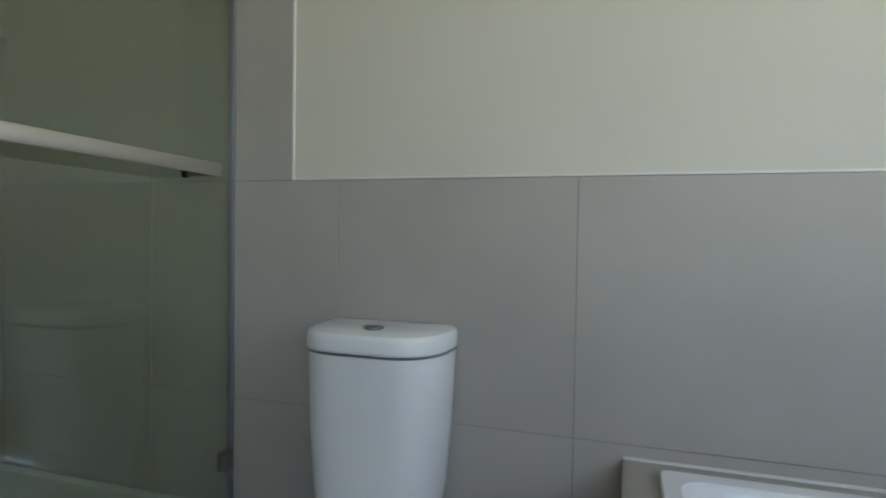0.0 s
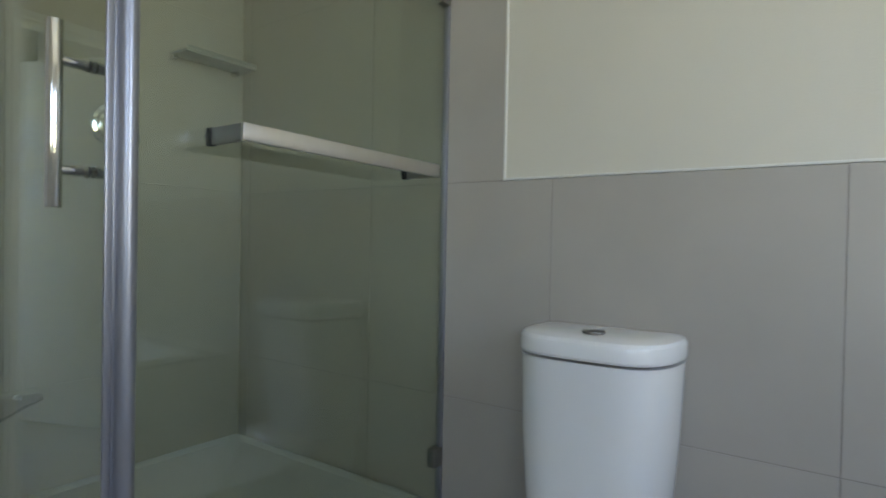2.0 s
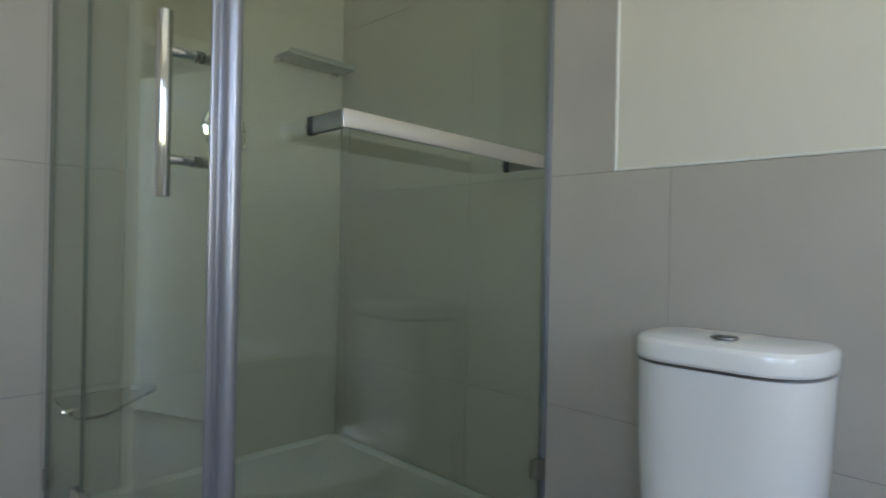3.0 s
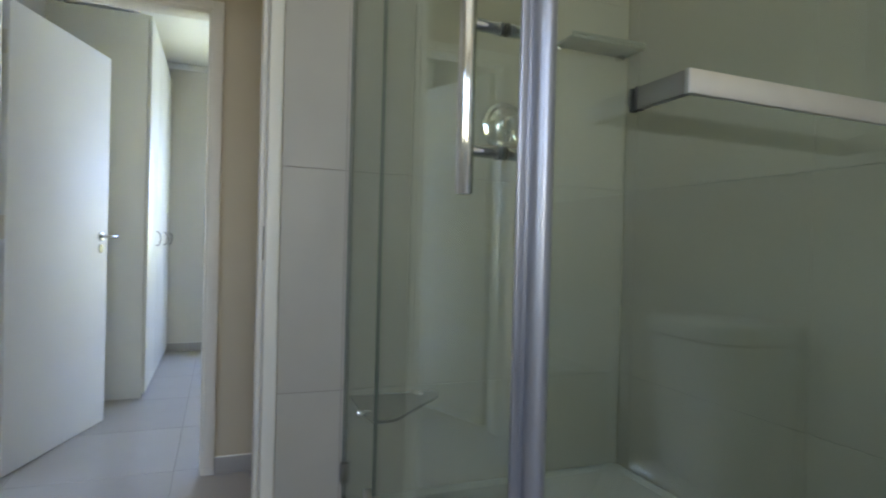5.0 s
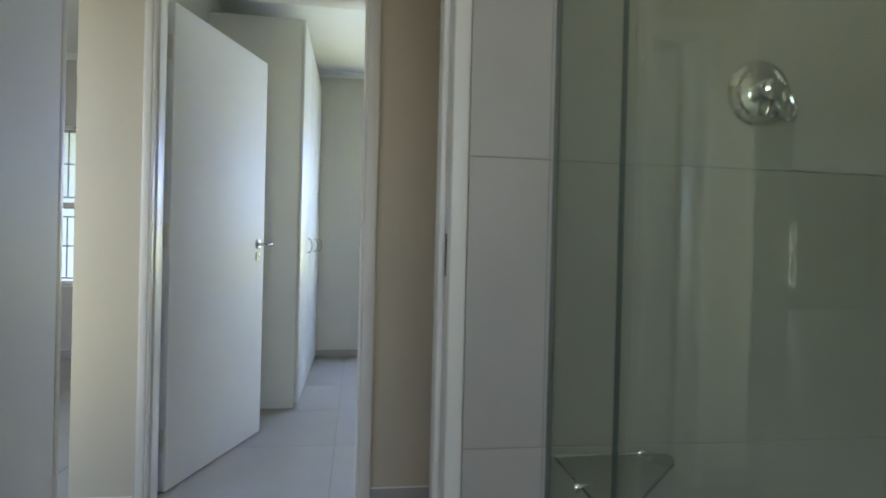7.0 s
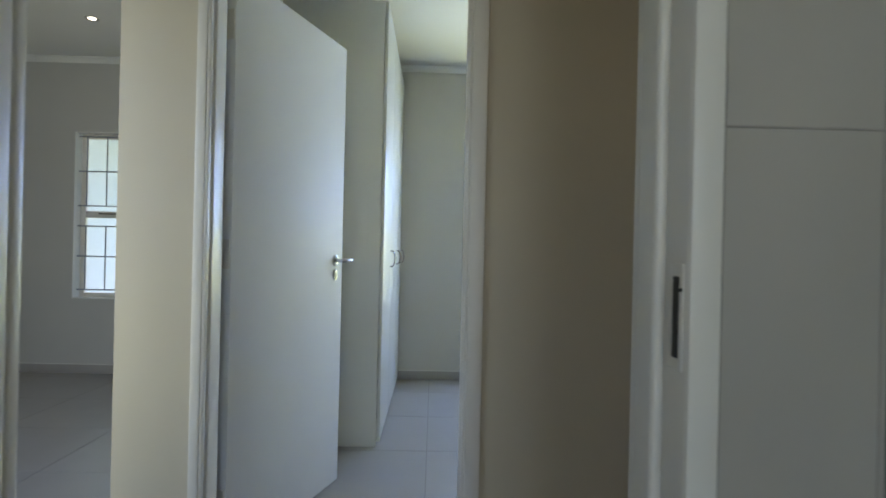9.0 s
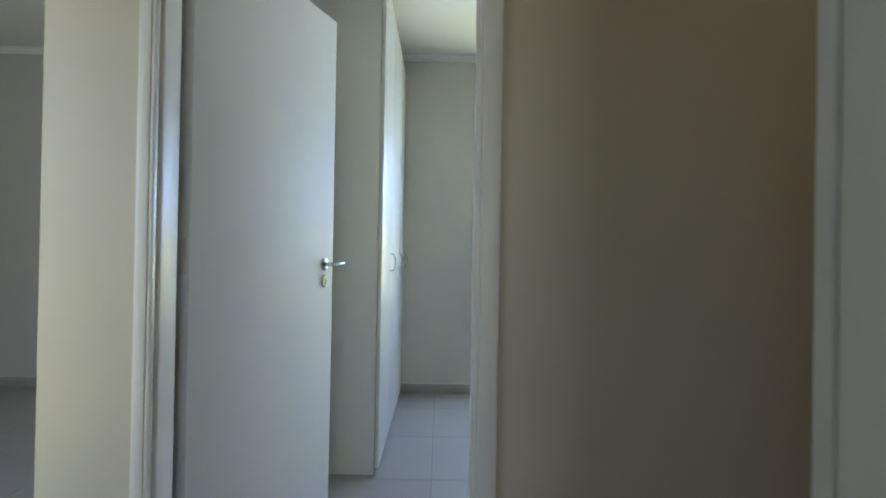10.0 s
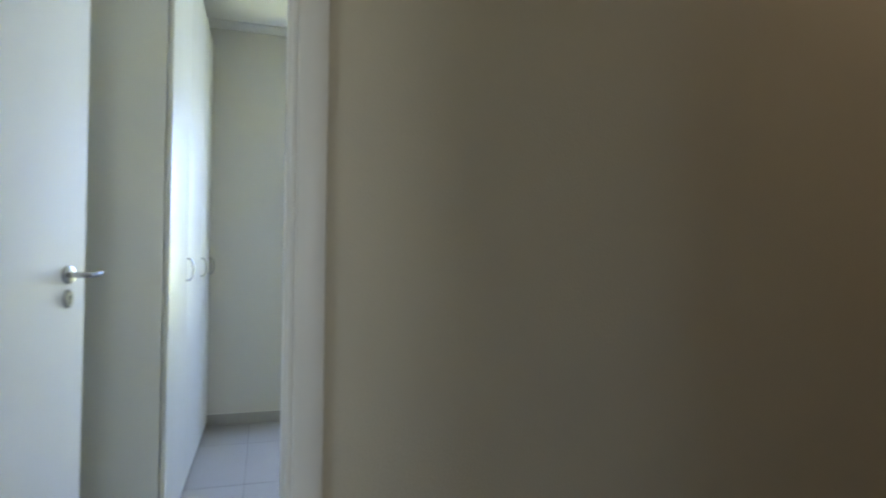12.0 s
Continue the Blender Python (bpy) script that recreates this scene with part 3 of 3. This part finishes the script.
part("pan", loft(bmesh.new(), [oval(0.11, 0.22, 0.0, -0.02), oval(0.105, 0.21, 0.10, -0.02), oval(0.13, 0.24, 0.22, -0.06), oval(0.175, 0.29, 0.36, -0.14), oval(0.18, 0.30, 0.40, -0.14)]), CERAMIC, toilet)
part("pan_back", cube(-0.15, 0.15, 0.0, 0.222, 0.30, 0.468, bevel=0.02, seg=3), CERAMIC, toilet)
part("seat", loft(bmesh.new(), [oval(0.178, 0.295, 0.402, -0.14), oval(0.185, 0.302, 0.408, -0.14), oval(0.185, 0.302, 0.418, -0.14), oval(0.18, 0.297, 0.422, -0.14)]), ACRYLIC, toilet)
part("seat_cover", loft(bmesh.new(), [oval(0.18, 0.297, 0.424, -0.14), oval(0.186, 0.303, 0.428, -0.14), oval(0.184, 0.30, 0.440, -0.14), oval(0.15, 0.25, 0.446, -0.14)]), ACRYLIC, toilet)

# ---- bath ----
BZ = 0.606
surround = thing("bath_surround", "grey tiled bath surround along the wall", "bath surround", at=(1.58, 1.15, 0))
back_b = Matrix.Translation((-1.58, -1.15, 0))


def bath_part(name, b, mat, parent, label=""):
    bmesh.ops.transform(b, matrix=back_b, verts=b.verts[:])
    return part(name, b, mat, parent, label)


b = cube(0.722, 0.805, 0.782, 1.526, 0, BZ, bevel=0.002)
box(b, 0.8045, 2.449, 0.782, 0.86, 0, BZ - 0.0005, bevel=0.002)
box(b, 0.8045, 2.449, 1.445, 1.526, 0, BZ - 0.0005, bevel=0.002)
box(b, 2.355, 2.4485, 0.8595, 1.4455, 0, BZ - 0.001, bevel=0.002)
bath_part("casing", b, WALL_TILE, surround)
bath_part("sealant", cube(0.722, 2.449, 1.5225, 1.5315, BZ - 0.002, BZ + 0.005, bevel=0.002), WHITE_TRIM, surround, "white sealant bead along the wall")
tub = thing("bathtub", "white acrylic bathtub sunk into the tiled surround", "bathtub", at=(1.58, 1.15, 0))
cx, cy = 1.580, 1.153
bath_part("shell", loft(bmesh.new(), [rounded(cx, cy, 1.570, 0.612, 0.016, BZ + 0.001), rounded(cx, cy, 1.572, 0.614, 0.016, BZ + 0.010), rounded(cx, cy, 1.564, 0.606, 0.016, BZ + 0.014),
                                      rounded(cx, cy, 1.50, 0.54, 0.05, BZ + 0.012), rounded(cx, cy, 1.48, 0.52, 0.08, BZ - 0.005), rounded(cx, cy, 1.34, 0.44, 0.12, 0.25), rounded(cx, cy, 1.2, 0.34, 0.14, 0.20)], cap_first=False), ACRYLIC, tub)
bath_part("support", cube(0.85, 2.3, 0.90, 1.42, 0.0, 0.19), ACRYLIC, tub)

# ---- windows ----


def window(name, x, y0, y1, z0, z1, out, label, transom):
    """Aluminium window in an x-facing wall; out is -1 or 1 for the side that is outdoors."""
    w = thing(name, label, "window", kind="structure", at=(x, (y0 + y1) / 2, z0))
    inv = Matrix.Translation((-x, -(y0 + y1) / 2, -z0))

    def p(nm, b, mat, parent=None, lab=""):
        bmesh.ops.transform(b, matrix=inv, verts=b.verts[:])
        return part(nm, b, mat, parent or w, lab)
    f = cube(x - 0.02, x + 0.02, y0, y0 + 0.04, z0, z1, bevel=0.003)
    box(f, x - 0.02, x + 0.02, y1 - 0.04, y1, z0, z1, bevel=0.003)
    box(f, x - 0.0195, x + 0.0195, y0 + 0.0395, y1 - 0.0395, z0, z0 + 0.04, bevel=0.003)
    box(f, x - 0.0195, x + 0.0195, y0 + 0.0395, y1 - 0.0395, z1 - 0.04, z1, bevel=0.003)
    box(f, x - 0.019, x + 0.019, y0 + 0.0395, y1 - 0.0395, transom - 0.028, transom + 0.028, bevel=0.003)
    fr = p("window_frame", f, FRAME_PAINT)
    for a, c in ((z0 + 0.04, transom - 0.028), (transom + 0.028, z1 - 0.04)):
        g = p("pane", cube(x - 0.002, x + 0.002, y0 + 0.038, y1 - 0.038, a - 0.003, c + 0.003), CLEAR)
        g.visible_shadow = False
    st = bmesh.new()
    box(st, x - out * 0.022, x - out * 0.034, y0 + 0.16, y0 + 0.30, transom + 0.002, transom + 0.012, bevel=0.002)
    p("stay", st, DARK, fr, "dark casement stay")
    return w


def bars(x, y0, y1, z0, z1, split):
    """Burglar bars: thin steel grid with its own frame lines, two panels."""
    g = thing("burglar_bars", "thin grey steel burglar bars inside the window", "burglar bars", at=(x, (y0 + y1) / 2, z0))
    inv = Matrix.Translation((-x, -(y0 + y1) / 2, -z0))

    def p(a, c):
        b = bmesh.new()
        rod(b, a, c, 0.0058, n=8)
        bmesh.ops.transform(b, matrix=inv, verts=b.verts[:])
        part("bar", b, BARS, g)
    zs = [z0 + 0.07, z0 + 0.35, split - 0.10, split + 0.07, split + 0.36, z1 - 0.03]
    for z in zs:
        p((x, y0 - 0.002, z), (x, y1 + 0.002, z))
    k = int((y1 - y0) / 0.14)
    for i in range(k):
        y = y0 + 0.075 + i * (y1 - y0 - 0.15) / (k - 1)
        p((x + 0.004, y, zs[0]), (x + 0.004, y, zs[2]))
        p((x + 0.004, y, zs[3]), (x + 0.004, y, zs[5]))


window("window_1", -5.61, *WIN[0], -1, "white aluminium window in the living room", 1.33)
window("window_2", -5.61, *WIN[1], -1, "white aluminium window in the bedroom", 1.33)
window("window_3", -9.70, -7.85, -6.95, 0.40, 1.70, -1, "white aluminium window at the far end of the lounge", 1.1)
bars(-5.55, *WIN[0], 1.33)
bars(-5.55, *WIN[1], 1.33)
for y0, y1, z0, z1 in WIN:
    b = cube(-5.595, -5.497, y0 - 0.001, y0 + 0.004, z0, z1)
    box(b, -5.595, -5.497, y1 - 0.004, y1 + 0.001, z0, z1)
    box(b, -5.595, -5.4975, y0 + 0.004, y1 - 0.004, z0 - 0.001, z0 + 0.004)
    box(b, -5.595, -5.4975, y0 + 0.004, y1 - 0.004, z1 - 0.004, z1 + 0.001)
    structure("window_reveal", b, CEILING, "white plastered window reveal", "window reveal")

# ---- bedroom ----
ward = thing("wardrobe", "tall white built-in wardrobe with bow handles", "wardrobe", at=(-4.67, -0.45, 0))
wb = Matrix.Translation((4.67, 0.45, 0))


def ward_part(name, b, mat, parent, label=""):
    bmesh.ops.transform(b, matrix=wb, verts=b.verts[:])
    return part(name, b, mat, parent, label)


WY, WX0, WX1, WT = -0.152, -3.84, -5.488, 2.47
ward_part("side_panel", cube(WX0 - 0.018, WX0, -0.738, WY - 0.0215, 0, WT, bevel=0.001), MELAMINE, ward)
ward_part("side_panel", cube(WX1, WX1 + 0.016, -0.739, WY - 0.0215, 0, WT, bevel=0.001), MELAMINE, ward)
ward_part("top_panel", cube(WX1 + 0.0165, WX0 - 0.0185, -0.738, WY - 0.020, WT - 0.018, WT - 0.0005), MELAMINE, ward)
ward_part("back_panel", cube(WX1 + 0.0165, WX0 - 0.0185, -0.7385, -0.733, 0.06, WT - 0.019), MELAMINE, ward)
ward_part("plinth", cube(WX1 + 0.0165, WX0 - 0.0185, WY - 0.05, WY - 0.034, 0.0, 0.06), MELAMINE, ward)
joints = (WX0, -4.385, -4.985, WX1 + 0.002)
for a, c in zip(joints, joints[1:]):
    d = ward_part("door", cube(c + 0.0015, a - 0.0015, WY - 0.018, WY, 0.03, WT - 0.002, bevel=0.0015), MELAMINE, ward)
    hx = c + 0.055
    b = bmesh.new()
    tube(b, [(hx, WY - 0.001, 0.985), (hx, WY + 0.016, 0.987), (hx, WY + 0.026, 1.002), (hx, WY + 0.031, 1.035), (hx, WY + 0.026, 1.068), (hx, WY + 0.016, 1.083), (hx, WY - 0.001, 1.085)], 0.005)
    ward_part("bow_handle", b, SATIN_CHROME, d, "chrome bow handle")

# ---- ceiling lights ----
for x, y, watts in DOWNLIGHTS:
    dl = thing("downlight", "small round recessed ceiling downlight, lit", "downlight", "ceiling downlights", at=(x, y, H))
    b = bmesh.new()
    loft(b, [[(r * math.cos(a), r * math.sin(a), z) for a in (2 * math.pi * k / 32 for k in range(32))] for r, z in ((0.046, -0.0005), (0.046, -0.004), (0.040, -0.006), (0.026, -0.004), (0.026, -0.0005))])
    part("ring", b, SATIN, dl)
    b = bmesh.new()
    rod(b, (0, 0, -0.003), (0, 0, -0.0007), 0.024, n=28)
    part("lens", b, BULB, dl)

# ---- outdoors ----
house = thing("neighbour_house", "pale rendered neighbouring house, tinted blue, with a grey roof", "house", at=(-22.0, -3.0, -0.14))
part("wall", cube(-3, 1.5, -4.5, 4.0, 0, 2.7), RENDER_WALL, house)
part("roof", loft(bmesh.new(), [[(-3.4, y, 2.7), (1.9, y, 2.7), (-0.75, y, 4.1)] for y in (-4.9, 4.4)]), ROOF, house)
part("door", cube(1.5, 1.54, -0.9, 0.0, 0.02, 2.05, bevel=0.01), PAINT_GREY, house, "pale grey door")
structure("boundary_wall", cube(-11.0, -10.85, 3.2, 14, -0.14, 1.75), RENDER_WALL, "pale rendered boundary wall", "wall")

# ---- tiles ----


def tile_piece(cache, key, make):
    if key not in cache:
        cache[key] = make()
    return cache[key]


meshes = {}


def tiles(parent, axis, plane, us, vs, thick, mat, gap, skip=None):
    """Tiles between the joint lines us and vs. axis 'y': wall facing -y; 'x': wall facing +x; 'z': floor."""
    for u0, u1 in zip(us, us[1:]):
        for v0, v1 in zip(vs, vs[1:]):
            if skip and skip(u0, u1, v0, v1):
                continue
            w, h = round(u1 - u0 - gap, 4), round(v1 - v0 - gap, 4)
            if w < 0.008 or h < 0.008:
                continue

            def make():
                if axis == "y":
                    b = cube(-w / 2, w / 2, 0, thick, -h / 2, h / 2, bevel=0.0008, seg=1)
                elif axis == "x":
                    b = cube(-thick, 0, -w / 2, w / 2, -h / 2, h / 2, bevel=0.0008, seg=1)
                else:
                    b = cube(-w / 2, w / 2, -h / 2, h / 2, -thick, 0, bevel=0.0008, seg=1)
                return mesh_of("tile", b, mat, 0)
            ob = new("tile", tile_piece(meshes, (axis, w, h, mat.name), make))
            cu, cv = (u0 + u1) / 2, (v0 + v1) / 2
            ob.location = {"y": (cu, plane, cv), "x": (plane, cu, cv), "z": (cu, cv, plane)}[axis]
            ob.parent = parent


def lines(lo, hi, at, pitch):
    k0 = math.ceil((lo - at) / pitch + 1e-6)
    inner = []
    while at + k0 * pitch < hi - 1e-6:
        inner.append(at + k0 * pitch)
        k0 += 1
    return [lo, *inner, hi]


bed = cube(-1.2495, 2.4495, 1.5313, 1.5365, 0, TILE_TOP - 0.0005)
box(bed, -1.2495, -0.1285, 1.5313, 1.5365, TILE_TOP - 0.0005, H - 0.001)
part("grout_bed", bed, GROUT, wall_north)
part("grout_bed", cube(-1.2545, -1.2513, 0.4285, 1.529, 0, H - 0.001), GROUT, wall_west)
low_rows = [0.0, *ROWS[:3]]
tiles(wall_north, "y", 1.53, lines(-1.249, 2.449, 0.011, 0.603), low_rows, 0.009, WALL_TILE, 0.002)
tiles(wall_north, "y", 1.53, lines(-1.249, -0.127, 0.011, 0.603), [*ROWS[2:], H], 0.009, WALL_TILE, 0.002)
tiles(wall_west, "x", -1.25, [0.428, 0.600, 1.529], [0.0, 0.036, 0.637, 1.240, 1.843, 2.446, H], 0.006, WALL_TILE, 0.002)
P = 0.645
XS, YS = (-2.50, P), (0.11, P)
tiles(floor, "z", 0.0, lines(-1.21, 2.45, *XS), lines(-1.1, 1.53, *YS), 0.02, FLOOR_TILE, 0.003)
tiles(floor, "z", 0.0, lines(-2.50, -1.21, *XS), lines(-0.84, 2.6, *YS), 0.02, FLOOR_TILE, 0.003)
tiles(floor, "z", 0.0, lines(-5.5, -2.50, *XS), lines(-0.74, 3.0, *YS), 0.02, FLOOR_TILE, 0.003)
tiles(floor, "z", 0.0, lines(-5.5, -1.38, -3.425, P), lines(-5.6, -0.84, -1.735, P), 0.02, FLOOR_TILE, 0.003)
rest = bmesh.new()
for x0 in (-9.6, -5.5):
    xs, ys = (lines(-9.6, -5.5, -3.425, P), lines(-9.5, -3.9, -1.735, P)) if x0 < -6 else (lines(-5.5, -1.38, -3.425, P), lines(-9.5, -5.6, -1.735, P))
    for a, c in zip(xs, xs[1:]):
        for d, e in zip(ys, ys[1:]):
            if c - a > 0.01 and e - d > 0.01:
                box(rest, a + 0.002, c - 0.002, d + 0.002, e - 0.002, -0.02, 0.0)
tagged(part("far_tiles", rest, FLOOR_TILE, floor), kind="stuff")
